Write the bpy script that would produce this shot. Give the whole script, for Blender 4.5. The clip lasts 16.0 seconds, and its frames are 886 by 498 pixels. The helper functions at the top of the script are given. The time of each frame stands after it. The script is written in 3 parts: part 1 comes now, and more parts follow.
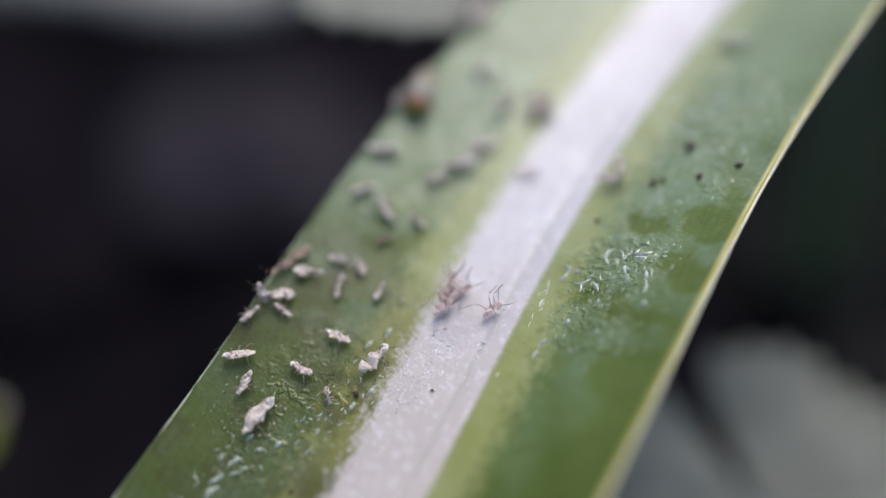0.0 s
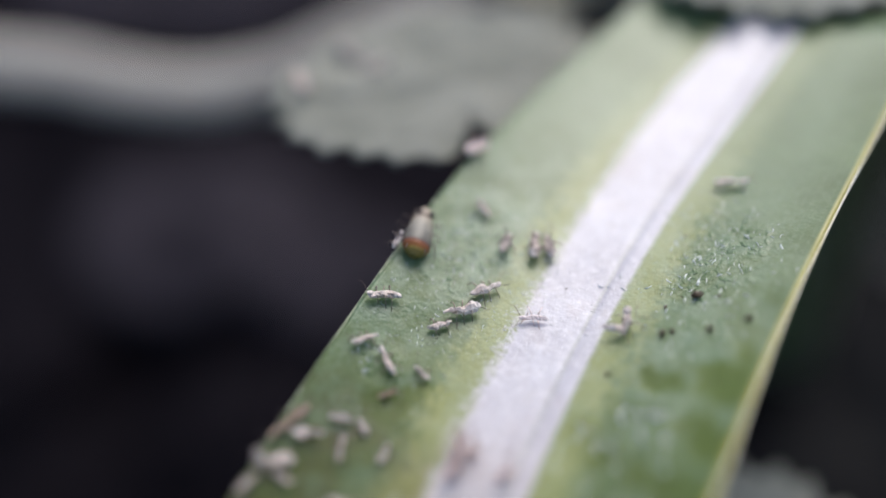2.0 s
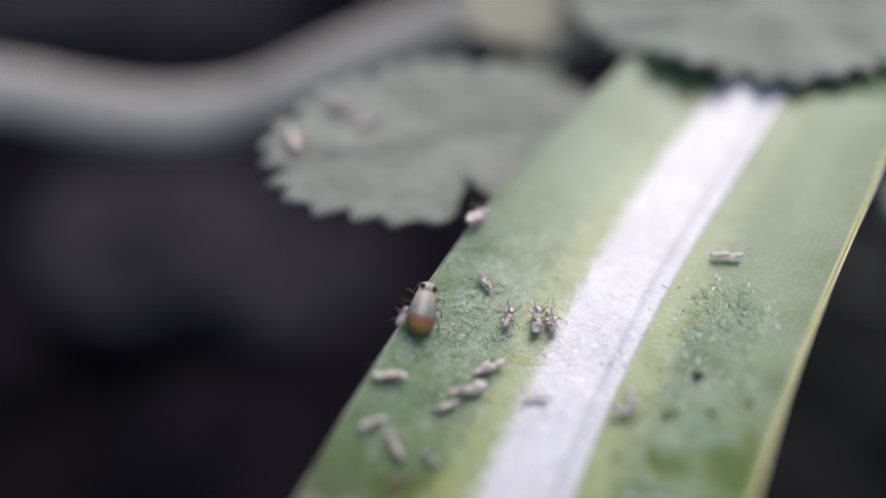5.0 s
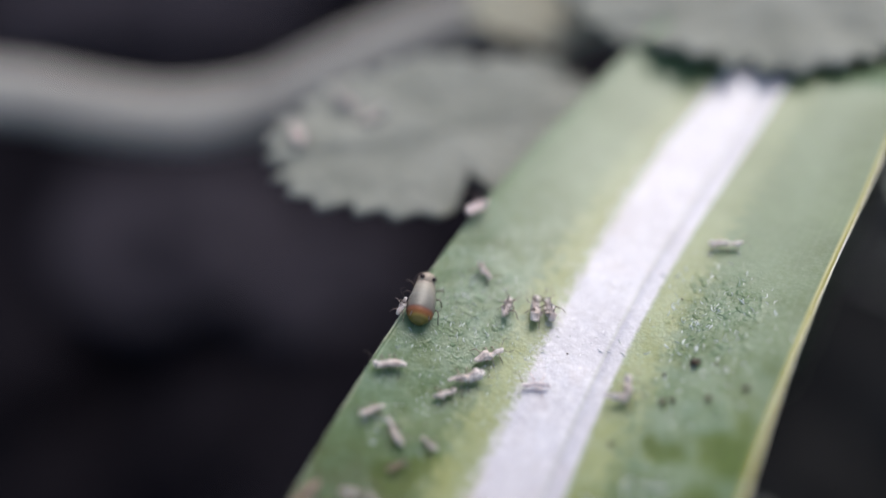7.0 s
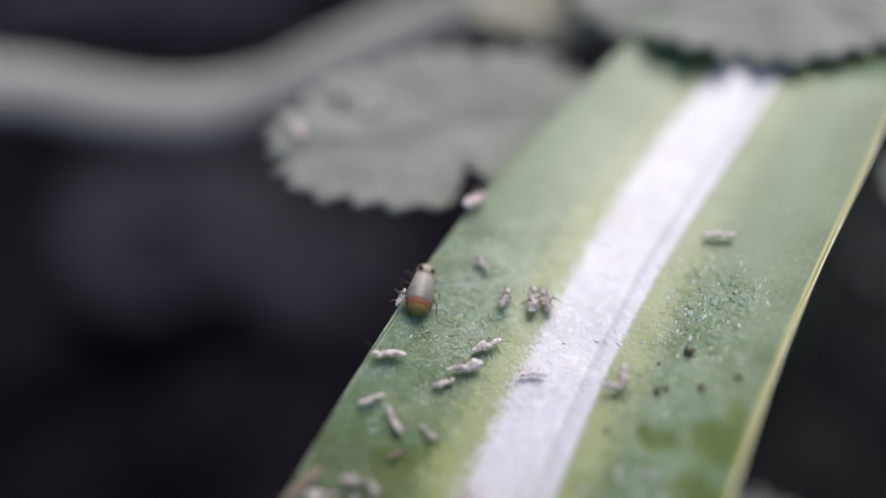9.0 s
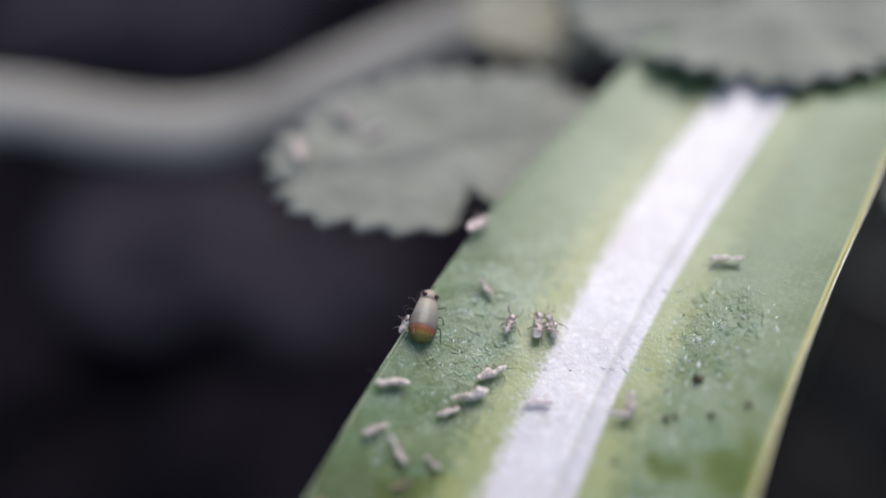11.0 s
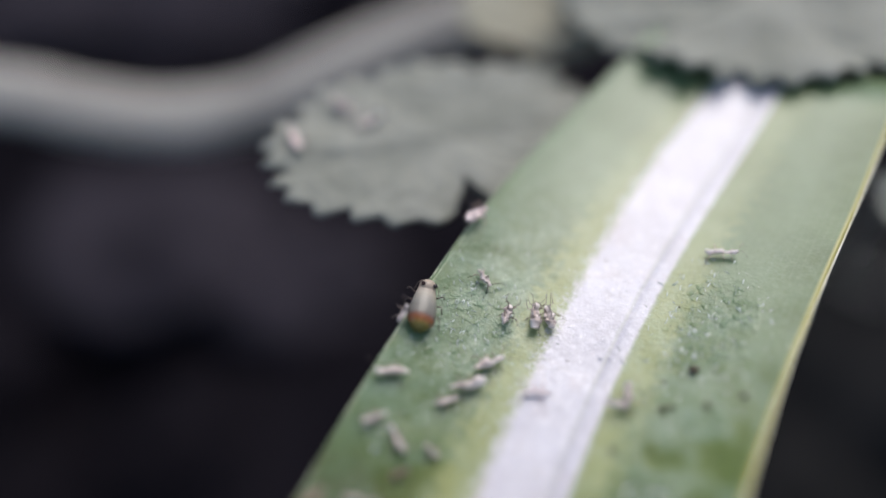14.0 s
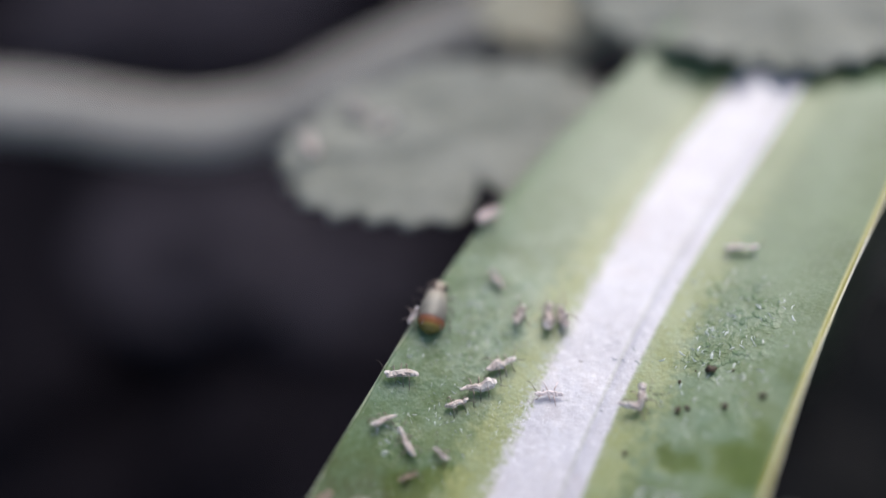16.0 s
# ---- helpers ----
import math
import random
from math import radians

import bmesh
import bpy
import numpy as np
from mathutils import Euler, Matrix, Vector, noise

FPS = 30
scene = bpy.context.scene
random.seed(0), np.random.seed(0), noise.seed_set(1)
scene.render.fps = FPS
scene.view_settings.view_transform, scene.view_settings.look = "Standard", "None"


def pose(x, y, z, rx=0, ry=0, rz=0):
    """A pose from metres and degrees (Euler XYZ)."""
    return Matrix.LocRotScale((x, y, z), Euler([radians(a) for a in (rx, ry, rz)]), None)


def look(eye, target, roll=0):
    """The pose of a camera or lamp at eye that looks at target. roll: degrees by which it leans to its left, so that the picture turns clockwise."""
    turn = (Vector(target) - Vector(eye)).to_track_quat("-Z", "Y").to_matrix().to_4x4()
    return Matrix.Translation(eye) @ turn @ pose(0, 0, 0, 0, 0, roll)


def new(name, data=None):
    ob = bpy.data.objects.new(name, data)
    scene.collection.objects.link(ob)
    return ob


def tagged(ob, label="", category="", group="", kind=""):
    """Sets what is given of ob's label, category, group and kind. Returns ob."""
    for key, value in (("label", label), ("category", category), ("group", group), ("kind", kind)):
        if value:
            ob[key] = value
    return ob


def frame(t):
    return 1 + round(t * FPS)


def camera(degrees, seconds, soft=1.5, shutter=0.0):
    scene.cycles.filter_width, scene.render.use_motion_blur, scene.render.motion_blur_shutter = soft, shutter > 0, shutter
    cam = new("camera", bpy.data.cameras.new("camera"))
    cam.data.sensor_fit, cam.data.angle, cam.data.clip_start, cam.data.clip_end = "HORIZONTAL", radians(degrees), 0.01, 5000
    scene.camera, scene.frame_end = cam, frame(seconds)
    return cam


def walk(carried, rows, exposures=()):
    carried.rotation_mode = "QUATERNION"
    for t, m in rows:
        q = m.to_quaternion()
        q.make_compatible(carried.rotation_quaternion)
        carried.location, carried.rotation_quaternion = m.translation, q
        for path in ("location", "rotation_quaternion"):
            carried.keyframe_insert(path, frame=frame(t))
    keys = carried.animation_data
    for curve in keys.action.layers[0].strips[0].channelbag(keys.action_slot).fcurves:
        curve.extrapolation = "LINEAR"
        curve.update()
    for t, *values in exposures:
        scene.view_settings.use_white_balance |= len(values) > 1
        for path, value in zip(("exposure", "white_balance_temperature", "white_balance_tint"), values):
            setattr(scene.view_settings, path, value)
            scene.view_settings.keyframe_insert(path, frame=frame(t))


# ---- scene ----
cam = camera(60.0, 16.0, soft=1.5)
cam.data.dof.use_dof = True            # a macro lens: only a thin slice is sharp
focus_point = new("focus_point")       # the sharp slice passes through this place
focus_point.empty_display_size = 0.001
focus_point.location = (0.03510, 0.03140, 0.08925)
cam.data.dof.focus_object = focus_point
cam.data.dof.aperture_fstop = 7.6
PATH = [
    (0.0, pose(0.003881, -0.005077, 0.095950, 41.576, 5.135, 5.015)),
    (0.5, pose(0.003930, -0.005124, 0.095943, 41.629, 5.056, 5.074)),
    (1.0, pose(0.003519, -0.005021, 0.095948, 41.719, 4.594, 4.566)),
    (1.5, pose(0.003329, -0.004461, 0.095852, 43.402, 4.004, 3.967)),
    (1.6, pose(0.002870, -0.003743, 0.096430, 44.219, 3.552, 3.448)),
    (1.7, pose(0.002522, -0.003197, 0.096868, 44.841, 3.214, 3.050)),
    (1.8, pose(0.002159, -0.002628, 0.097326, 45.493, 2.866, 2.631)),
    (1.9, pose(0.001977, -0.002343, 0.097555, 45.821, 2.693, 2.420)),
    (2.0, pose(0.001935, -0.002277, 0.097607, 45.896, 2.654, 2.371)),
    (2.5, pose(0.002036, -0.002030, 0.097824, 45.721, 2.917, 2.432)),
    (3.0, pose(0.001728, -0.001963, 0.097840, 45.646, 2.461, 2.076)),
    (3.5, pose(0.002611, -0.002338, 0.098288, 45.035, 3.181, 2.278)),
    (3.6, pose(0.002580, -0.002291, 0.098314, 45.045, 3.156, 2.258)),
    (3.7, pose(0.002425, -0.002061, 0.098444, 45.093, 3.029, 2.157)),
    (3.8, pose(0.002115, -0.001603, 0.098705, 45.190, 2.776, 1.954)),
    (3.9, pose(0.001453, -0.000621, 0.099261, 45.401, 2.235, 1.520)),
    (4.0, pose(0.001069, -0.000052, 0.099584, 45.525, 1.923, 1.268)),
    (4.1, pose(0.000999, 0.000343, 0.100122, 45.918, 2.117, 1.233)),
    (4.2, pose(0.000977, 0.000468, 0.100293, 46.043, 2.179, 1.223)),
    (4.3, pose(0.000972, 0.000495, 0.100330, 46.070, 2.193, 1.221)),
    (4.5, pose(0.000972, 0.000495, 0.100330, 46.070, 2.193, 1.221)),
    (4.7, pose(0.000687, 0.000350, 0.100233, 45.751, 1.551, 0.858)),
    (5.0, pose(0.000000, 0.000000, 0.100000, 45.000, -0.000, 0.000)),
    (5.2, pose(0.000559, -0.000557, 0.099935, 44.994, 0.943, 0.431)),
    (7.5, pose(0.000853, -0.000507, 0.100075, 44.902, 1.514, 0.715)),
    (8.0, pose(0.000808, -0.000521, 0.100092, 44.793, 1.476, 0.629)),
    (8.5, pose(0.000906, -0.000783, 0.100236, 44.683, 1.617, 0.686)),
    (9.0, pose(0.000957, -0.000827, 0.100436, 44.270, 1.665, 0.614)),
    (11.3, pose(0.000595, -0.000185, 0.100429, 45.475, 1.661, 0.316)),
    (11.5, pose(0.000424, -0.000188, 0.100202, 45.521, 1.272, 0.179)),
    (12.0, pose(0.000222, -0.000219, 0.100154, 45.133, 0.841, -0.008)),
    (12.5, pose(0.000646, -0.000323, 0.100209, 45.017, 1.477, 0.532)),
    (13.0, pose(0.000144, -0.000265, 0.099978, 45.152, 0.511, -0.109)),
    (13.5, pose(-0.000128, -0.000328, 0.100139, 44.912, -0.029, -0.312)),
    (14.0, pose(-0.000071, -0.000449, 0.100280, 45.092, 0.067, -0.252)),
    (14.5, pose(-0.000067, -0.000445, 0.100208, 45.236, 0.103, -0.286)),
    (15.0, pose(0.000534, -0.000444, 0.100250, 45.034, 0.965, 0.032)),
    (15.5, pose(0.000717, -0.000653, 0.100046, 45.208, 1.524, 0.359)),
    (16.0, pose(0.001454, -0.000275, 0.100095, 45.225, 3.505, 1.509)),
]
walk(cam, PATH, exposures=((0.0, 0.0), (16.0, 0.0)))

# ---- light ----
world = bpy.data.worlds.new("sky")
scene.world = world
world.use_nodes = True
wn = world.node_tree
sky = wn.nodes.new("ShaderNodeTexSky")
sky.sky_type, sky.sun_disc = "NISHITA", False
sky.sun_elevation, sky.sun_rotation = radians(59), radians(24)
sky.air_density, sky.dust_density = 1.0, 3.0
background = wn.nodes["Background"]
wn.links.new(sky.outputs[0], background.inputs[0])
background.inputs[1].default_value = 0.15
sun_data = bpy.data.lights.new("sun", "SUN")
sun_data.energy, sun_data.angle, sun_data.color = 2.0, radians(42), (1.0, 0.955, 0.93)
sun = new("sun", sun_data)
sun.matrix_basis = look((0.13, 0.31, 0.57), (0, 0.02, 0.08))

# ---- materials ----
MM = 0.001


def material(name):
    m = bpy.data.materials.new(name)
    m.use_nodes = True
    return m, m.node_tree, m.node_tree.nodes["Principled BSDF"]


def node(tree, kind, links=(), **values):
    n = tree.nodes.new(kind)
    for key, value in values.items():
        if key.startswith("i_"):
            n.inputs[int(key[2:])].default_value = value
        elif key == "uv_map":
            n.uv_map = value
        elif key == "attribute_name":
            n.attribute_name = value
        elif key == "wave_type":
            n.wave_type = value
        elif key == "bands_direction":
            n.bands_direction = value
    for index, source in links:
        tree.links.new(source, n.inputs[index])
    return n


def maths(tree, op, a, b=0.0, clamp=False):
    n = tree.nodes.new("ShaderNodeMath")
    n.operation, n.use_clamp = op, clamp
    for i, v in enumerate((a, b)):
        if isinstance(v, (int, float)):
            n.inputs[i].default_value = v
        else:
            tree.links.new(v, n.inputs[i])
    return n.outputs[0]


def mixed(tree, fac, a, b):
    n = tree.nodes.new("ShaderNodeMix")
    n.data_type = "RGBA"
    for i, v in ((0, fac), (6, a), (7, b)):
        if isinstance(v, (int, float)):
            n.inputs[i].default_value = v
        elif isinstance(v, tuple):
            n.inputs[i].default_value = (*v, 1)
        else:
            tree.links.new(v, n.inputs[i])
    return n.outputs[2]


def step(tree, value, low, high):
    n = tree.nodes.new("ShaderNodeMapRange")
    n.interpolation_type = "SMOOTHSTEP"
    tree.links.new(value, n.inputs[0])
    n.inputs[1].default_value, n.inputs[2].default_value = low, high
    return n.outputs[0]


def noise_of(tree, coords, scale, detail=3.0, rough=0.55):
    n = node(tree, "ShaderNodeTexNoise", [(0, coords)])
    n.inputs["Scale"].default_value, n.inputs["Detail"].default_value, n.inputs["Roughness"].default_value = scale, detail, rough
    return n.outputs[0]


def bumped(tree, bsdf, height, distance, strength=1.0):
    n = node(tree, "ShaderNodeBump")
    n.inputs["Strength"].default_value, n.inputs["Distance"].default_value = strength, distance
    tree.links.new(height, n.inputs["Height"])
    tree.links.new(n.outputs[0], bsdf.inputs["Normal"])


def strap_material():
    m, t, b = material("variegated_leaf")
    uv = node(t, "ShaderNodeUVMap", uv_map="bands").outputs[0]      # x: 0 edge, 1..2 white band, 3 edge; y: length in cm
    sep = node(t, "ShaderNodeSeparateXYZ", [(0, uv)])
    across, along = sep.outputs[0], sep.outputs[1]
    obj = node(t, "ShaderNodeTexCoord").outputs["Object"]
    wax = node(t, "ShaderNodeAttribute", attribute_name="wax").outputs["Fac"]     # bloom left on the leaf, with painted sheen and shade
    # ragged cells along the band's borders, drawn out along the leaf
    stretch = node(t, "ShaderNodeCombineXYZ", [(0, maths(t, "MULTIPLY", across, 6.0)), (1, maths(t, "MULTIPLY", along, 9.0))]).outputs[0]
    ragged = maths(t, "SUBTRACT", noise_of(t, stretch, 2.6, 5.0, 0.62), 0.5)
    fine = maths(t, "SUBTRACT", noise_of(t, obj, 2600, 3.0, 0.6), 0.5)
    blot = noise_of(t, obj, 330, 5.0, 0.62)
    large = noise_of(t, obj, 110, 3.0, 0.5)
    speckle = maths(t, "SUBTRACT", noise_of(t, obj, 6500, 2.0, 0.6), 0.5)
    x = maths(t, "ADD", across, maths(t, "ADD", maths(t, "MULTIPLY", ragged, 0.24), maths(t, "ADD", maths(t, "MULTIPLY", fine, 0.13), maths(t, "MULTIPLY", speckle, 0.22))))
    xs = maths(t, "ADD", across, maths(t, "MULTIPLY", fine, 0.05))
    white = maths(t, "MULTIPLY", step(t, x, 0.91, 1.10), maths(t, "SUBTRACT", 1.0, step(t, xs, 1.95, 2.02)))
    wide = maths(t, "ADD", across, maths(t, "ADD", maths(t, "MULTIPLY", ragged, 0.40), maths(t, "MULTIPLY", fine, 0.30)))
    yellow = maths(t, "MULTIPLY", maths(t, "MULTIPLY", step(t, wide, 0.60, 0.86), 0.9), maths(t, "SUBTRACT", 1.0, step(t, wide, 2.12, 2.38)))
    yellow = maths(t, "MULTIPLY", yellow, maths(t, "SUBTRACT", 1.0, maths(t, "MULTIPLY", step(t, along, 0.2, 1.1), 0.5)))
    green = mixed(t, step(t, blot, 0.35, 0.68), (0.066, 0.100, 0.014), (0.098, 0.142, 0.028))
    green = mixed(t, maths(t, "MULTIPLY", step(t, large, 0.4, 0.7), 0.25), green, (0.105, 0.160, 0.048))
    lime = mixed(t, step(t, blot, 0.3, 0.7), (0.305, 0.325, 0.10), (0.41, 0.43, 0.20))
    cream = mixed(t, step(t, blot, 0.35, 0.7), (0.54, 0.52, 0.56), (0.64, 0.63, 0.68))
    cream = mixed(t, maths(t, "MULTIPLY", step(t, noise_of(t, obj, 900, 5.0, 0.65), 0.5, 0.7), 0.35), cream, (0.52, 0.45, 0.45))
    cream = mixed(t, maths(t, "MULTIPLY", maths(t, "SUBTRACT", 1.0, step(t, along, -1.4, -0.4)), 0.9), cream, (0.57, 0.50, 0.47))
    # paler flecks in the colour stand in for fine glints
    cream = mixed(t, maths(t, "MULTIPLY", step(t, noise_of(t, obj, 3000, 4.0, 0.7), 0.50, 0.66), 0.5), cream, (0.78, 0.76, 0.79))
    cream = mixed(t, maths(t, "MULTIPLY", step(t, noise_of(t, obj, 1700, 4.0, 0.7), 0.54, 0.70), 0.4), cream, (0.47, 0.44, 0.45))
    worn = maths(t, "SUBTRACT", 1.0, step(t, wax, 0.15, 0.75))
    soiled = maths(t, "MULTIPLY", maths(t, "MULTIPLY", worn, maths(t, "SUBTRACT", 1.0, step(t, along, -1.1, -0.75))), maths(t, "SUBTRACT", 1.0, step(t, across, 1.3, 1.6)))
    lime = mixed(t, maths(t, "MULTIPLY", soiled, 0.6), lime, (0.18, 0.155, 0.012))
    green = mixed(t, maths(t, "MULTIPLY", soiled, 0.6), green, (0.070, 0.090, 0.012))
    colour = mixed(t, maths(t, "MULTIPLY", yellow, 0.8), green, lime)
    # sooty, wet stains where the bloom is gone
    stain = maths(t, "MULTIPLY", maths(t, "MULTIPLY", step(t, noise_of(t, obj, 420, 6.0, 0.68), 0.45, 0.62), soiled), 0.75)
    colour = mixed(t, stain, colour, (0.058, 0.058, 0.008))
    mottle = noise_of(t, obj, 1100, 5.0, 0.65)
    waxy = maths(t, "MULTIPLY", wax, maths(t, "ADD", maths(t, "ADD", 0.42, maths(t, "MULTIPLY", step(t, along, 0.0, 0.8), 0.2)), maths(t, "ADD", maths(t, "MULTIPLY", step(t, blot, 0.3, 0.75), 0.14), maths(t, "MULTIPLY", step(t, mottle, 0.4, 0.62), maths(t, "SUBTRACT", 0.4, maths(t, "MULTIPLY", step(t, along, 0.0, 0.8), 0.34))))))
    # pale green of the bloom, which also paints part of the sky's sheen
    colour = mixed(t, maths(t, "MULTIPLY", waxy, maths(t, "SUBTRACT", 0.66, maths(t, "MULTIPLY", yellow, 0.34))), colour, (0.158, 0.262, 0.180))
    grainy = maths(t, "MULTIPLY", step(t, noise_of(t, obj, 3800, 4.0, 0.7), 0.46, 0.64), maths(t, "SUBTRACT", 0.30, maths(t, "MULTIPLY", step(t, along, 0.1, 0.9), 0.22)))
    grainy = maths(t, "MULTIPLY", grainy, maths(t, "ADD", 0.2, maths(t, "MULTIPLY", wax, 0.8)))
    colour = mixed(t, grainy, colour, (0.28, 0.37, 0.24))
    colour = mixed(t, maths(t, "MULTIPLY", step(t, across, 2.955, 2.985), 0.7), colour, (0.50, 0.44, 0.12))
    colour = mixed(t, white, colour, cream)
    # faint parallel veins
    veins = node(t, "ShaderNodeTexWave", [(0, node(t, "ShaderNodeCombineXYZ", [(0, across), (1, maths(t, "MULTIPLY", along, 0.06))]).outputs[0])], wave_type="BANDS", bands_direction="X")
    veins.inputs["Scale"].default_value, veins.inputs["Distortion"].default_value, veins.inputs["Detail"].default_value = 6.0, 2.5, 4.0
    colour = mixed(t, maths(t, "MULTIPLY", maths(t, "SUBTRACT", 1.0, step(t, veins.outputs[0], 0.0, 0.3)), 0.02), colour, (0.45, 0.50, 0.40))
    # a fine line beside the white band, where the leaf folds
    fold = maths(t, "SUBTRACT", 1.0, step(t, maths(t, "ABSOLUTE", maths(t, "SUBTRACT", xs, 1.76)), 0.0, 0.045))
    colour = mixed(t, maths(t, "MULTIPLY", fold, 0.45), colour, (0.42, 0.43, 0.37))
    t.links.new(colour, b.inputs["Base Color"])
    gloss = node(t, "ShaderNodeAttribute", attribute_name="film").outputs["Fac"]
    t.links.new(maths(t, "SUBTRACT", maths(t, "ADD", 0.26, maths(t, "MULTIPLY", blot, 0.08)), maths(t, "MULTIPLY", gloss, 0.14)), b.inputs["Roughness"])
    t.links.new(maths(t, "ADD", maths(t, "ADD", 0.22, maths(t, "MULTIPLY", soiled, 0.35)), maths(t, "MULTIPLY", waxy, 0.47)), b.inputs["Specular IOR Level"])
    grain = node(t, "ShaderNodeTexVoronoi", [(0, obj)])
    grain.inputs["Scale"].default_value = 8000
    height = maths(t, "ADD", maths(t, "MULTIPLY", veins.outputs[0], 0.02), maths(t, "ADD", maths(t, "MULTIPLY", grain.outputs[0], maths(t, "SUBTRACT", 0.22, maths(t, "MULTIPLY", white, 0.13))), maths(t, "MULTIPLY", blot, 0.3)))
    film = node(t, "ShaderNodeAttribute", attribute_name="film").outputs["Fac"]
    folds = node(t, "ShaderNodeTexNoise", [(0, stretch)])
    folds.inputs["Scale"].default_value, folds.inputs["Detail"].default_value, folds.inputs["Distortion"].default_value = 3.0, 4.0, 1.6
    wrinkles = maths(t, "ADD", maths(t, "ABSOLUTE", maths(t, "SUBTRACT", folds.outputs[0], 0.5)), maths(t, "MULTIPLY", noise_of(t, obj, 2300, 2.0), 0.6))
    height = maths(t, "ADD", height, maths(t, "MULTIPLY", maths(t, "MULTIPLY", wrinkles, film), 8.0))
    height = maths(t, "ADD", height, maths(t, "MULTIPLY", maths(t, "MULTIPLY", noise_of(t, obj, 650, 3.0), soiled), 0.9))
    # beads of honeydew
    bead = maths(t, "MULTIPLY", step(t, noise_of(t, obj, 3600, 1.0, 0.4), 0.53, 0.68), maths(t, "MULTIPLY", step(t, noise_of(t, obj, 700, 2.0), 0.42, 0.55), step(t, film, 0.05, 0.35)))
    height = maths(t, "ADD", height, maths(t, "MULTIPLY", bead, 2.3))
    # fine ripples across the waxy parts
    ripple = maths(t, "MULTIPLY", noise_of(t, obj, 4200, 3.0, 0.65), maths(t, "MULTIPLY", wax, maths(t, "SUBTRACT", 1.0, step(t, along, 0.1, 0.9))))
    height = maths(t, "ADD", height, maths(t, "MULTIPLY", ripple, 0.9))
    bumped(t, b, height, 0.00004, 0.6)
    return m


def plain(name, base, other, scale, rough=0.6, bump=0.0, spec=0.4):
    m, t, b = material(name)
    obj = node(t, "ShaderNodeTexCoord").outputs["Object"]
    big, small = noise_of(t, obj, scale, 4.0), noise_of(t, obj, scale * 7, 3.0)
    f = maths(t, "ADD", maths(t, "MULTIPLY", step(t, big, 0.3, 0.7), 0.65), maths(t, "MULTIPLY", small, 0.35))
    t.links.new(mixed(t, f, base, other), b.inputs["Base Color"])
    b.inputs["Roughness"].default_value = rough
    b.inputs["Specular IOR Level"].default_value = spec
    if bump:
        bumped(t, b, maths(t, "ADD", big, maths(t, "MULTIPLY", small, 0.5)), bump)
    return m


STRAP = strap_material()
RIM = plain("leaf_margin", (0.82, 0.77, 0.46), (0.92, 0.90, 0.80), 700, 0.28, 0.00003, 0.6)
GREEN_RIM = plain("green_margin", (0.30, 0.34, 0.21), (0.48, 0.51, 0.38), 700, 0.45, 0.00003, 0.4)
# nearly black soil tones: the shade under the plants is put into the colour
SOIL = plain("shaded_soil", (0.0045, 0.0040, 0.0054), (0.013, 0.0117, 0.015), 60, 1.0, 0.002, 0.0)
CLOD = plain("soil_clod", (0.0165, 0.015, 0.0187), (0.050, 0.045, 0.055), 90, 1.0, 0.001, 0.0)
DIM_CLOD = plain("shaded_clod", (0.009, 0.009, 0.0092), (0.023, 0.023, 0.0235), 90, 1.0, 0.001, 0.0)
SKIN = plain("shed_skin", (0.47, 0.36, 0.31), (0.86, 0.80, 0.76), 2300, 0.45, 0.00005, 0.5)
PINK_SKIN = plain("thin_pink_skin", (0.62, 0.47, 0.43), (0.80, 0.68, 0.65), 2500, 0.4, 0.00002, 0.5)
FADED_SKIN = plain("faded_skin", (0.72, 0.61, 0.60), (0.82, 0.74, 0.74), 2500, 0.4, 0.00002, 0.5)
BROWN_SKIN = plain("brown_skin", (0.30, 0.19, 0.14), (0.58, 0.44, 0.36), 2000, 0.45, 0.00002, 0.5)
DARK_LEG = plain("dark_leg", (0.045, 0.032, 0.028), (0.14, 0.10, 0.085), 3000, 0.4, 0.0, 0.5)
PALE_LEG = plain("pale_leg", (0.16, 0.11, 0.09), (0.42, 0.33, 0.28), 3000, 0.4, 0.0, 0.5)
PINK_LEG = plain("pink_leg", (0.50, 0.33, 0.29), (0.68, 0.52, 0.47), 3000, 0.4, 0.0, 0.5)
TIP = plain("leg_tip", (0.13, 0.075, 0.060), (0.36, 0.22, 0.18), 3000, 0.4, 0.0, 0.5)
# opaque white: the glint of tiny droplets is put into the base colour
GLINT = plain("droplet_glint", (0.80, 0.80, 0.82), (0.90, 0.90, 0.92), 4000, 0.08, 0.0, 1.0)
HEAD = plain("aphid_head", (0.34, 0.27, 0.20), (0.46, 0.38, 0.30), 2500, 0.35, 0.00001, 0.5)
EYE = plain("eye", (0.02, 0.008, 0.008), (0.04, 0.012, 0.012), 3000, 0.2, 0.0, 0.6)
FRASS = plain("dark_speck", (0.022, 0.014, 0.010), (0.11, 0.065, 0.03), 4000, 0.45, 0.00002, 0.5)
FLAKE = plain("wax_flake", (0.36, 0.42, 0.37), (0.78, 0.83, 0.80), 4000, 0.14, 0.0, 1.0)
RIM_FILM = plain("film_rim", (0.34, 0.40, 0.34), (0.66, 0.71, 0.66), 3000, 0.15, 0.0, 0.9)
FILM = plain("dried_film", (0.12, 0.18, 0.085), (0.26, 0.33, 0.22), 1800, 0.25, 0.00003, 0.8)
DOWNY = plain("downy_leaf", (0.190, 0.198, 0.164), (0.325, 0.329, 0.286), 240, 0.8, 0.0003, 0.3)
PALE_STEM = plain("pale_stem", (0.31, 0.292, 0.262), (0.44, 0.42, 0.375), 200, 0.75, 0.0002, 0.3)
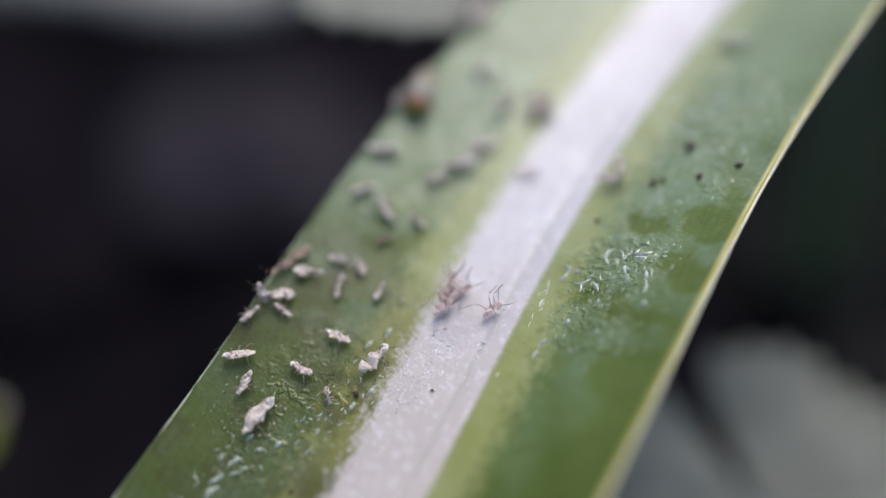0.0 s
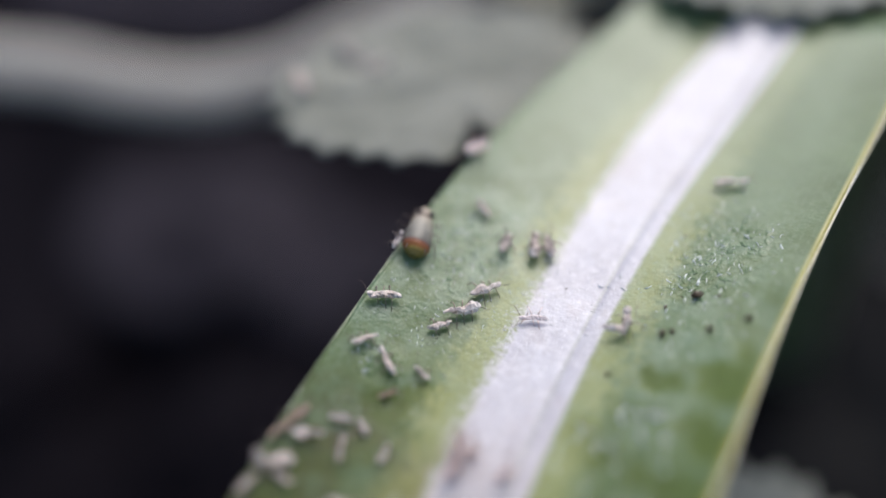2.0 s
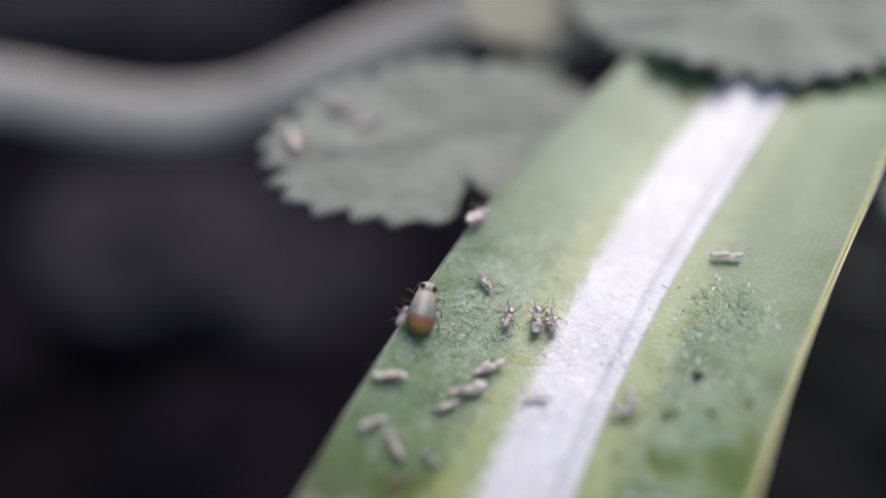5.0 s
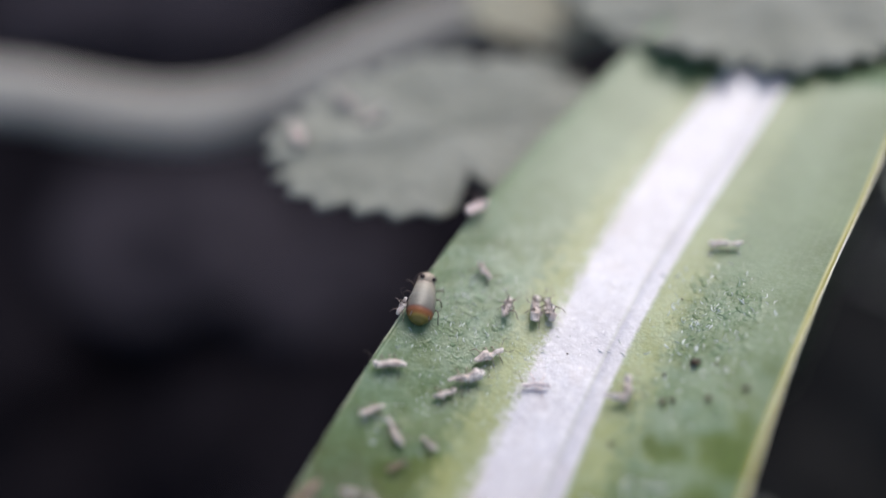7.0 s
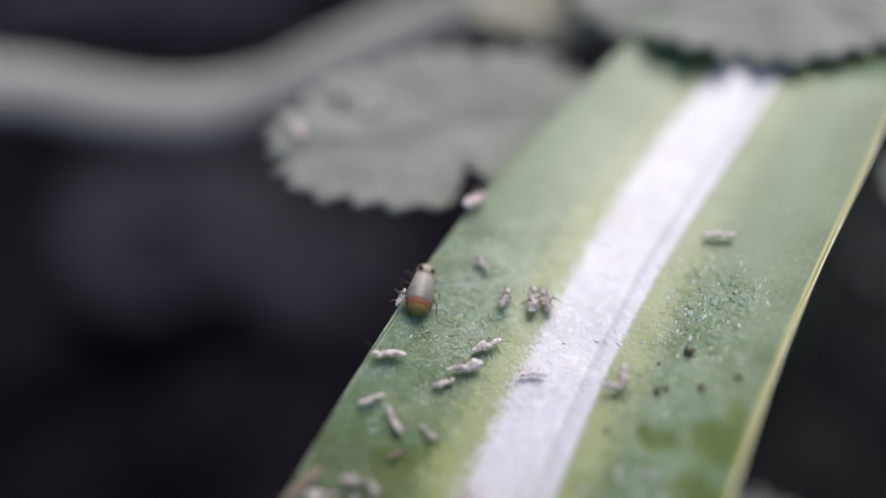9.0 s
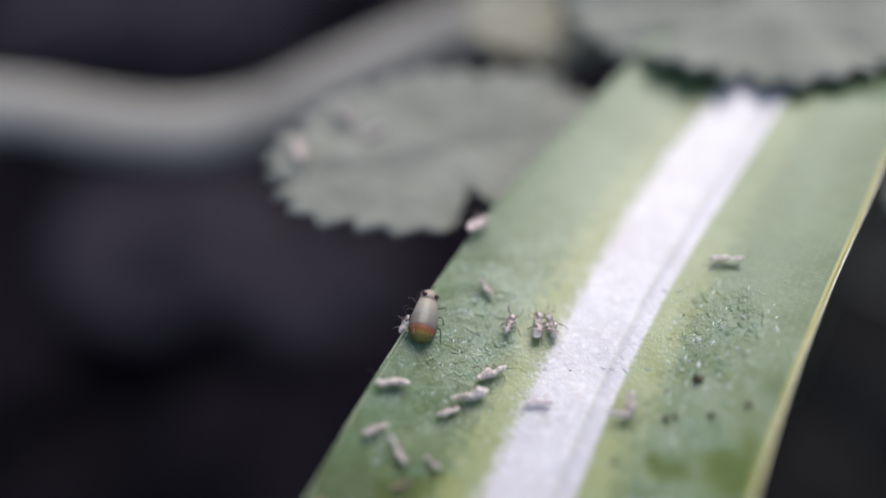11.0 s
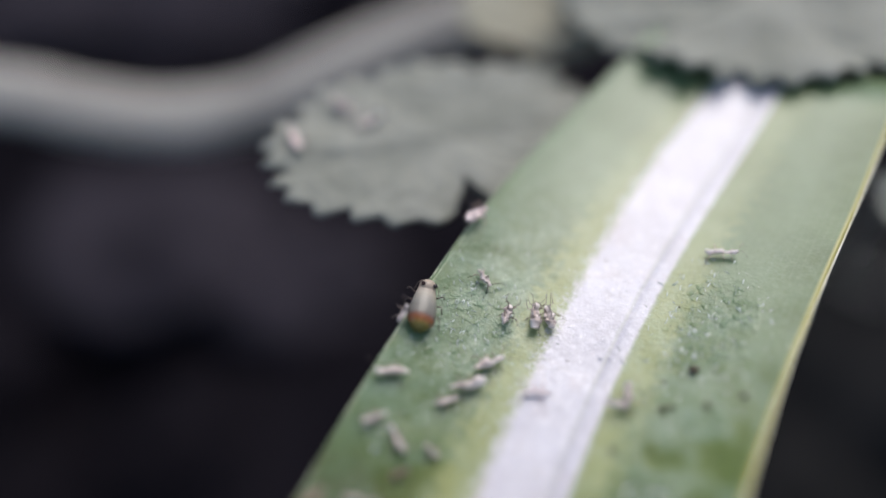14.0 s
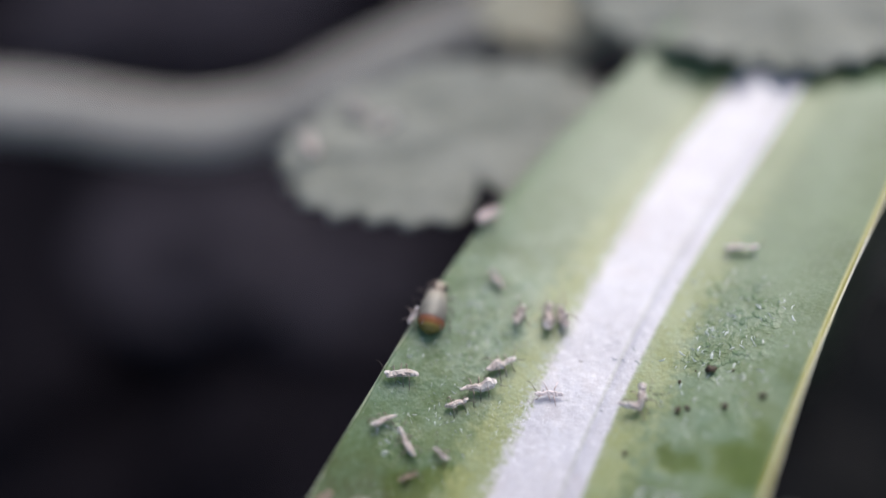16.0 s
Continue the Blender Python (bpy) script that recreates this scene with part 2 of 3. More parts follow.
CREAM = plain("cream_leaf", (0.29, 0.28, 0.205), (0.40, 0.385, 0.30), 200, 0.7, 0.0002, 0.3)
YELLOWED = plain("yellow_leaf", (0.15, 0.17, 0.03), (0.22, 0.24, 0.06), 200, 0.6, 0.0002, 0.3)


# ---- building ----
def empty(name, m, label, category, group=""):
    ob = new(name)
    ob.empty_display_size = 0.001
    ob.matrix_basis = m
    return tagged(ob, label, category, group)


def part(name, bm, mat, parent=None, label="", smooth=True):
    me = bpy.data.meshes.new(name)
    bm.to_mesh(me)
    bm.free()
    me.materials.append(mat)
    if smooth:
        for p in me.polygons:
            p.use_smooth = True
    ob = new(name, me)
    ob.parent = parent
    return tagged(ob, label)


def grid(bm, points, close=False):
    """Quads over rows of points; close joins each row's ends."""
    rows = [[bm.verts.new(p) for p in r] for r in points]
    for a, b in zip(rows, rows[1:]):
        n = len(a)
        for i in range(n if close else n - 1):
            bm.faces.new((a[i], a[(i + 1) % n], b[(i + 1) % n], b[i]))
    return rows


def tube(bm, path, radii, sides=8):
    """A tube along a path, closed at its ends."""
    path = [Vector(p) for p in path]
    side = Vector((0.31, 0.52, 0.8))
    rings = []
    for i, p in enumerate(path):
        d = (path[min(i + 1, len(path) - 1)] - path[max(i - 1, 0)]).normalized()
        a = d.cross(side).normalized()
        b = d.cross(a)
        rings.append([p + (a * math.cos(k * math.tau / sides) + b * math.sin(k * math.tau / sides)) * radii[i] for k in range(sides)])
    rows = grid(bm, rings, True)
    bm.faces.new(rows[0][::-1])
    bm.faces.new(rows[-1])
    return rows


def spline(points, count):
    """A smooth line through points (Catmull-Rom)."""
    pts = [Vector(p) for p in points]
    pts = [pts[0] * 2 - pts[1], *pts, pts[-1] * 2 - pts[-2]]
    out = []
    spans = len(pts) - 3
    for k in range(count):
        f = k / (count - 1) * spans
        i = min(int(f), spans - 1)
        f -= i
        a, b, c, d = pts[i:i + 4]
        out.append(0.5 * (2 * b + (c - a) * f + (2 * a - 5 * b + 4 * c - d) * f * f + (3 * b - a - 3 * c + d) * f ** 3))
    return out


# ---- ground ----
def ground():
    bm = bmesh.new()
    steps = [-6, -3, -1.5, -0.8] + [-0.45 + i * 0.9 / 90 for i in range(91)] + [0.8, 1.5, 3, 6]
    noise.seed_set(4)
    rows = []
    for y in steps:
        row = []
        for x in steps:
            near = max(0.0, 1 - (x * x + y * y) / 0.2)
            h = 0.016 * noise.noise((x * 22, y * 22, 0)) + 0.008 * noise.noise((x * 60, y * 60, 3))
            row.append((x * (50 if abs(x) > 5 else 1), y * (50 if abs(y) > 5 else 1), h * near))
        rows.append(row)
    grid(bm, rows)
    tagged(part("ground", bm, SOIL), "soil under the plants, lumpy and uneven, coloured dark as in shade", "ground", kind="structure")


ground()

# ---- the variegated leaf ----
# Its own space: x across (to the right), y along (away), z out of the upper face, in millimetres at first.
LEAF = Matrix(((0.840032, 0.533838, -0.096764, 0.0000000), (-0.542437, 0.829829, -0.130942, 0.0219032), (0.010396, 0.162484, 0.986656, 0.0780968), (0, 0, 0, 1)))


def poly(c, s):
    return sum(k * s ** (len(c) - 1 - i) for i, k in enumerate(c))


def ranged(c, s, low, high):
    """A polynomial in centimetres along the leaf, carried on straight outside its range."""
    q = max(low, min(high, s))
    slope = (poly(c, q / 10 + 0.01) - poly(c, q / 10 - 0.01)) / 0.2
    return poly(c, q / 10) + max(-0.35, min(0.12, slope)) * (s - q)


def borders(s):
    """Across positions of the left edge, the white band's two borders and the right edge."""
    b = [ranged((-0.0564, 0.0742, 0.6793, -0.3222, 0.3074), s, -18.0, 13.0), ranged((0.0210, 0.0839, 0.4307, -0.6525, 5.3245), s, -15.0, 14.5),
         ranged((-0.1194, 0.0060, 0.7217, -0.4489, 8.3694), s, -13.0, 14.5), ranged((-0.1322, 0.0296, 0.4861, -0.3618, 13.6777), s, -10.5, 12.0)]
    if s < -40:                           # tapers to its tip
        k = max(0.03, 1 - ((-40 - s) / 35) ** 1.6)
        b = [6.9 + (v - 6.9) * k for v in b]
    return b


def surface(s, u):
    """Height of the leaf's upper face at s along and u across."""
    q = max(-22.0, min(17.0, s))
    a, c = q / 10, max(-0.4, min(1.7, u / 10))
    h = 0.0181 - 0.7052 * a - 4.8511 * c + 0.0833 * a * a + 0.8051 * a * c + 4.3217 * c * c + 0.1034 * a ** 3 - 0.2057 * a * a * c - 0.2814 * a * c * c - 0.7459 * c ** 3
    if s > 17:                            # bows down towards its foot
        h += -0.07 * (s - 17) ** 2 - 0.05 * (s - 17)
    if s < -22:
        h += 0.05 * (-22 - s) - 0.010 * (-22 - s) ** 2
    return h


def on_leaf(s, u, turn=0.0, lift=0.0):
    """The pose of a thing that lies on the leaf; turn: degrees from the leaf's across direction."""
    e = 0.05
    zx = (surface(s, u + e) - surface(s, u - e)) / (2 * e)
    zy = (surface(s + e, u) - surface(s - e, u)) / (2 * e)
    n = Vector((-zx, -zy, 1)).normalized()
    a = Vector((math.cos(radians(turn)), math.sin(radians(turn)), 0))
    a = (a - n * a.dot(n)).normalized()
    b = n.cross(a)
    m = Matrix((a, b, n)).transposed().to_4x4()
    m.translation = Vector((u, s, surface(s, u) + lift)) * MM
    return LEAF @ m


# places of rubbed or wet bloom, and painted shade below skins: along, across, size
BARE_AND_SHADE = ((-2.85, 13.00, 0.80), (-3.55, 11.10, 0.55), (-4.75, 12.80, 0.55), (-4.97, 13.44, 0.6), (-6.73, 10.56, 0.45), (-6.86, 11.72, 0.4), (-1.66, 13.18, 0.4), (-11.57, 2.84, 0.75), (-9.01, 3.70, 0.65),
        (-8.00, 4.48, 0.5), (-10.35, 3.77, 0.55), (-13.65, 2.19, 0.8), (-13.79, 2.68, 0.6), (-12.66, 5.59, 0.6), (-14.74, 4.17, 0.8), (-6.89, 12.92, 0.5), (-8.93, 13.40, 1.0))


def bloom_sheen(s, u):
    """How much waxy coat the leaf carries, with sky sheen and shade painted in: more towards its far part, less on the
    near part.
    """
    w = 0.06 + 0.86 * max(0.0, min(1.0, (s + 13.5) / 10.5))
    calm = 0.3 + 0.7 * max(0.0, min(1.0, (4 - s) / 6))
    w += calm * (0.35 * noise.noise((u * 0.45, s * 0.3, 7)) + 0.22 * noise.noise((u * 1.2, s * 0.9, 2)))
    right = borders(s)[3]
    w -= (0.37 if s < -8 else 0.22) * max(0.0, min(1.0, (u - right + 2.0) / 1.4))         # less wax stands in for shade along the curled margin
    w -= 0.10 * max(0.0, min(1.0, (u - 8.8) / 0.8))
    # extra wax colour lightens the left part, which slopes away from the sun
    w += 0.16 * math.exp(-((s + 2.5) / 3.5) ** 2 - ((u - 1.5) / 2.2) ** 2)
    for a, b, r in BARE_AND_SHADE:
        d = math.hypot(s - a + 0.45 * noise.noise((u * 1.4, s * 1.4, 4)), (u - b) * 0.8 + 0.45 * noise.noise((s * 1.4, u * 1.4, 9))) / r
        w -= 1.2 * math.exp(-d ** 8)
    return max(0.0, min(1.0, w))


def crinkle(s, u):
    """Where dried honeydew wrinkles the surface."""
    w = 0.0
    for a, b, ra, rb, k in ((-5.45, 10.89, 1.3, 1.3, 0.75), (-7.68, 11.46, 1.3, 1.1, 0.5), (2.34, 10.60, 2.8, 1.7, 0.35), (-1.97, 2.44, 2.8, 2.0, 0.24), (-15.31, 4.71, 3.5, 2.0, 0.25), (-1.09, 11.97, 1.0, 1.0, 0.25), (-7.95, 2.72, 0.9, 0.8, 0.5)):
        w = max(w, k * math.exp(-(((s - a) / ra) ** 2 + ((u - b) / rb) ** 2) ** 2))
    return w * (0.8 + 0.5 * noise.noise((u * 1.5, s * 1.5, 3)))


def strap_leaf():
    leaf = empty("variegated_leaf", LEAF, "green strap leaf with a white and yellow central stripe", "leaf")
    bm = bmesh.new()
    uv = bm.loops.layers.uv.new("bands")
    layer = bm.verts.layers.float.new("wax")
    film = bm.verts.layers.float.new("film")
    stations = [-75 + i for i in range(45)] + [-30 + 0.2 * i for i in range(270)] + [24 + 1.0 * i for i in range(44)]
    cols = 96
    rows, info = [], {}
    for side in (1, 0):
        sheet = []
        for s in stations:
            b = borders(s)
            row = []
            for i in range(cols + 1):
                k = i / cols * 3
                j = min(int(k), 2)
                u = b[j] + (b[j + 1] - b[j]) * (k - j)
                h = surface(s, u)
                wob = (0.03 * noise.noise((u * 0.8, s * 0.5, 0)) + 0.012 * noise.noise((u * 2.5, s * 1.5, 5))) * (0.2 + 0.8 * max(0.0, min(1.0, (5 - s) / 6)))
                groove = -0.045 * math.exp(-((k - 1.76) / 0.05) ** 2)
                edge = min(1.0, (3 - k) * 9, k * 9) if 0 < k < 3 else 0.0
                thick = 0.10 + 0.5 * max(0.0, edge)
                v = bm.verts.new(Vector((u, s, h + (wob + groove if side else -thick))) * MM)
                info[v] = (k, s * 0.1)
                row.append(v)
            sheet.append(row)
        rows.append(sheet)
    top, bottom = rows
    faces = []
    for a, b in zip(range(len(stations) - 1), range(1, len(stations))):
        for i in range(cols):
            faces.append(bm.faces.new((top[a][i], top[a][i + 1], top[b][i + 1], top[b][i])))
            faces.append(bm.faces.new((bottom[a][i], bottom[b][i], bottom[b][i + 1], bottom[a][i + 1])))
        faces.append(bm.faces.new((top[a][0], top[b][0], bottom[b][0], bottom[a][0])))
        faces.append(bm.faces.new((top[a][cols], bottom[a][cols], bottom[b][cols], top[b][cols])))
    for f in faces:
        for loop in f.loops:
            loop[uv].uv = info[loop.vert]
    for v, (k, c) in info.items():
        v[layer] = bloom_sheen(c * 10, v.co.x / MM)
        v[film] = crinkle(c * 10, v.co.x / MM)
    part("blade", bm, STRAP, leaf)
    for which, radius, label in ((0, 0.045, "thin pale leaf margin"), (3, 0.075, "thick yellowish leaf margin")):
        bm = bmesh.new()
        line = [Vector((borders(s)[which], s, surface(s, borders(s)[which]) - (0.05 if which == 0 else 0.10))) * MM for s in stations]
        tube(bm, line, [radius * MM * (1 + 0.12 * noise.noise((s * 0.7, which, 1))) for s in stations], 10)
        part("margin", bm, RIM if which else GREEN_RIM, leaf, label)
    # minute teeth along the left edge
    rng = random.Random(8)
    bm = bmesh.new()
    s = -22.0
    while s < 9.0:
        u = borders(s)[0]
        foot = Vector((u, s, surface(s, u) - 0.04))
        tip = foot + Vector((-rng.uniform(0.05, 0.085), rng.uniform(0.0, 0.04), rng.uniform(0.0, 0.03)))
        tube(bm, (foot * MM, (foot + tip) * 0.5 * MM, tip * MM), (0.02 * MM, 0.014 * MM, 0.005 * MM), 5)
        s += rng.uniform(0.09, 0.22)
    part("margin_teeth", bm, GREEN_RIM, leaf, "minute pale teeth of the leaf edge")
    return leaf


strap_leaf()


# ---- the downy plant behind ----
def seen(x, y, z):
    """A place given from the middle of the path: millimetres to the right, down and ahead at 45 degrees below level."""
    r = math.sqrt(0.5)
    return Vector((x, -r * y + r * z, 100 - r * y - r * z)) * MM


def downy_leaf(parent, centre, facing, size, turn, lobes=7, start=-178.5, end=178.5, cup=0.18, seed=1, mat=None, aspect=1.0, roll=0.0):
    """A rounded leaf with toothed lobes; facing: its normal; turn: degrees of its stalk side."""
    noise.seed_set(seed)
    bm = bmesh.new()
    rings, spokes = 16, 168
    points = []
    for side in (0, 1):
        for i in (range(rings + 1) if side == 0 else range(rings, -1, -1)):
            r = i / rings
            row = []
            for k in range(spokes):
                gap = max(0.0, min(1.0, (r - 0.45) / 0.4)) if seed == 3 else 1.0
                low, high = -180 + (start + 180) * gap, 180 + (end - 180) * gap
                a = radians(low + (high - low) * k / (spokes - 1))
                lobe = abs(math.sin((k / (spokes - 1)) * math.pi * lobes))
                tooth = 1 - abs(((k / (spokes - 1)) * lobes * (4.0 if seed != 3 else 3.0)) % 1.0 - 0.5) * 2
                edge = 0.80 + 0.11 * lobe ** 0.5 + 0.10 * tooth + 0.05 * noise.noise((a * 2, seed, 0))
                rad = r * (1 + (edge - 1) * r ** 2)
                rib = (-0.035 if seed != 3 else -0.012) * abs(math.cos((k / (spokes - 1)) * math.pi * lobes)) ** 6 * r
                z = cup * r * r * (0.5 + 0.5 * math.cos(a * 1.5)) + rib + (0.05 if seed != 3 else 0.025) * noise.noise((rad * math.cos(a) * 3, rad * math.sin(a) * 3, seed)) + 0.016 * noise.noise((rad * math.cos(a) * 12, rad * math.sin(a) * 12, seed))
                a += radians(turn)
                row.append(Vector((rad * math.cos(a), rad * math.sin(a) * aspect, z - (0.025 if side else 0.0))) * size)
            points.append(row)
    grid(bm, points)
    n = Vector(facing).normalized()
    up = Vector((0, 0.6, 0.8))
    x = up.cross(n).normalized()
    m = Matrix((x, n.cross(x), n)).transposed().to_4x4()
    m.translation = centre
    ob = part("leaf", bm, mat or DOWNY, parent)
    ob.matrix_basis = m @ pose(0, 0, 0, 0, 0, roll)
    return ob


def downy_plant():
    plant = empty("downy_plant", Matrix(), "grey-green downy plant with toothed lobed leaves", "plant")
    leaves = ((seen(0.35, -5.40, 36.9), (0.10, -0.16, 0.98), 9.3, 90, 9, 3, DOWNY, 0.575, 11),
              (seen(18.2, -14.4, 41.8), (-0.05, -0.10, 1.0), 12.6, 270, 11, 8, DOWNY, 0.72, 0),
              (seen(14.6, 21.6, 37.3), (-0.1, -0.35, 0.93), 8.6, 300, 7, 5, DOWNY, 1.0, 0),
              (seen(23.3, -2.2, 37.1), (0.0, -0.3, 0.95), 2.2, 80, 5, 12, DOWNY, 1.0, 0),
              (seen(6.0, -14.4, 46.0), (0.1, -0.3, 0.95), 5.2, 60, 1, 14, CREAM, 0.8, 0),
              (seen(-26.0, 18.5, 35.4), (0.2, -0.5, 0.85), 1.9, 80, 5, 15, YELLOWED, 1.0, 0))
    feet = ((0.02, 0.10), (0.06, 0.13), (0.05, 0.03), (0.09, 0.09), (0.03, 0.12), (-0.12, 0.0))
    for (centre, facing, size, turn, lobes, seed, mat, aspect, roll), foot in zip(leaves, feet):
        ob = downy_leaf(plant, centre, facing, size * MM, turn, lobes, cup=0.03 if seed == 3 else 0.05 if seed == 8 else 0.18, start={5: -171, 3: -173}.get(seed, -178.5), end={5: 171, 3: 173}.get(seed, 178.5), seed=seed, mat=mat, aspect=aspect, roll=roll)
        if mat is YELLOWED:
            tagged(ob, "small yellowing leaf")
        top, foot = centre + Vector((0, 0.002, -0.0012)), Vector((*foot, -0.006))
        line = spline((foot, foot * 0.45 + top * 0.55 + Vector((0, 0.012, -0.012)), top), 24)
        bm = bmesh.new()
        tube(bm, line, [0.5 * MM * (1.3 - 0.3 * k / 23) for k in range(24)], 10)
        part("stalk", bm, PALE_STEM, plant)
    near = 1.25
    arch = [Vector((-0.10, 0.03, -0.005))] + [seen(x * near, y * near, z * near) for x, y, z in (
        (-53.8, -2.3, 51.8), (-37.1, -9.7, 48.4), (-27.3, -9.7, 47.2), (-22.1, -8.7, 47.2), (-16.9, -8.1, 47.2), (-11.6, -8.9, 47.2), (-6.4, -11.1, 47.2), (-1.4, -13.3, 47.2),
        (2.6, -14.5, 47.2), (7.6, -14.3, 47.8), (14.0, -16.3, 51.8))] + [Vector((0.05, 0.13, 0.03)), Vector((0.05, 0.14, -0.005))]
    line = spline(arch, 110)
    bm = bmesh.new()
    rings = []
    for i, p in enumerate(line):          # flattened, its broad side up
        d = (line[min(i + 1, len(line) - 1)] - line[max(i - 1, 0)]).normalized()
        a = d.cross(Vector((0, -0.45, 0.9))).normalized()
        b = a.cross(d)
        w = 2.6 * MM * (1 + 0.09 * noise.noise(p * 130))
        rings.append([p + a * w * math.cos(k * math.tau / 18) + b * 1.3 * MM * math.sin(k * math.tau / 18) for k in range(18)])
    ends = grid(bm, rings, True)
    bm.faces.new(ends[0][::-1])
    bm.faces.new(ends[-1])
    part("stem", bm, PALE_STEM, plant, "pale arching stem")
    return plant


downy_plant()


def clod(x, y, size, flat, seed, mat):
    noise.seed_set(seed)
    bm = bmesh.new()
    bmesh.ops.create_icosphere(bm, subdivisions=4, radius=1.0)
    for v in bm.verts:
        v.co *= size * MM * (1 + 0.35 * noise.noise(v.co * 1.3) + 0.14 * noise.noise(v.co * 4) + 0.05 * noise.noise(v.co * 11))
        v.co.z *= flat
    ob = part("soil_clod", bm, mat)
    ob.matrix_basis = pose(x, y, size * flat * 0.3 * MM, 0, 0, seed * 47)
    tagged(ob, "crumbly lump of soil, coloured dark as in shade", "soil clod", "soil clods")


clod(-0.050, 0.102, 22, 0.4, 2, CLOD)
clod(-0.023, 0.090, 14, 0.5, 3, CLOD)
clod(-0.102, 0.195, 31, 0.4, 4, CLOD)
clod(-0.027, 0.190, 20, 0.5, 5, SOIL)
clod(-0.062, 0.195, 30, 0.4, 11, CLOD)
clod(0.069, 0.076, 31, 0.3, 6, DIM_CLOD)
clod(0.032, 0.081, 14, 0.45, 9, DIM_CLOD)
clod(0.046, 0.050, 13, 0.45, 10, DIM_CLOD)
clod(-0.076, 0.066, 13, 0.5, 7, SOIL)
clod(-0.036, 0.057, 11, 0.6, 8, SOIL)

# ---- insects and what they left on the leaf ----
def bent(points, radius, sides=5):
    """A thin jointed limb."""
    line = spline([Vector(p) * MM for p in points], 9)
    bm = bmesh.new()
    tube(bm, line, [radius * MM * (1.0 - 0.55 * i / 8) for i in range(9)], sides)
    return bm


def body_mesh(length, profile, height, bend, seed, rough=0.10, sides=14, rings=22):
    """A segmented body along x, its head at +x: half-widths at even steps from tail to head."""
    noise.seed_set(seed)
    bm = bmesh.new()
    rows = []
    for i in range(rings + 1):
        f = i / rings
        k = f * (len(profile) - 1)
        j = min(int(k), len(profile) - 2)
        e = k - j
        e = e * e * (3 - 2 * e)
        w = profile[j] * (1 - e) + profile[j + 1] * e
        seam = 1 - 0.14 * rough * (0.5 + 0.5 * math.cos(f * math.pi * 14))
        x = (f - 0.5) * length
        y0 = bend * (f - 0.5) ** 2 * length * 2
        row = []
        for a in range(sides):
            an = a * math.tau / sides
            p = Vector((x, y0 + math.cos(an) * w * seam, math.sin(an) * w * height * seam))
            q = p / max(length, 0.2)
            crease = 0.5 - abs(noise.noise(q * 7.0 + Vector((0, seed, 0)))) * 1.6
            if rough > 0.3:               # the split along its back
                p.z -= 0.75 * w * height * math.exp(-((an - math.pi / 2) / 0.30) ** 2) * max(0.0, math.sin(math.pi * (f - 0.35) / 0.6)) if f > 0.35 else 0.0
            p += Vector((0.3, 1, 1)) * rough * w * (noise.noise(q * 4.5 + Vector((seed, 0, 0))) + 0.45 * crease)
            row.append(p * MM)
        rows.append(row)
    made = grid(bm, rows, True)
    bm.faces.new(made[0][::-1])
    bm.faces.new(made[-1])
    return bm


SHAPES = ((0.07, 0.12, 0.14, 0.15, 0.15, 0.14, 0.13, 0.11, 0.05), (0.05, 0.08, 0.11, 0.12, 0.13, 0.14, 0.15, 0.13, 0.06), (0.08, 0.13, 0.15, 0.15, 0.14, 0.12, 0.11, 0.08, 0.04))


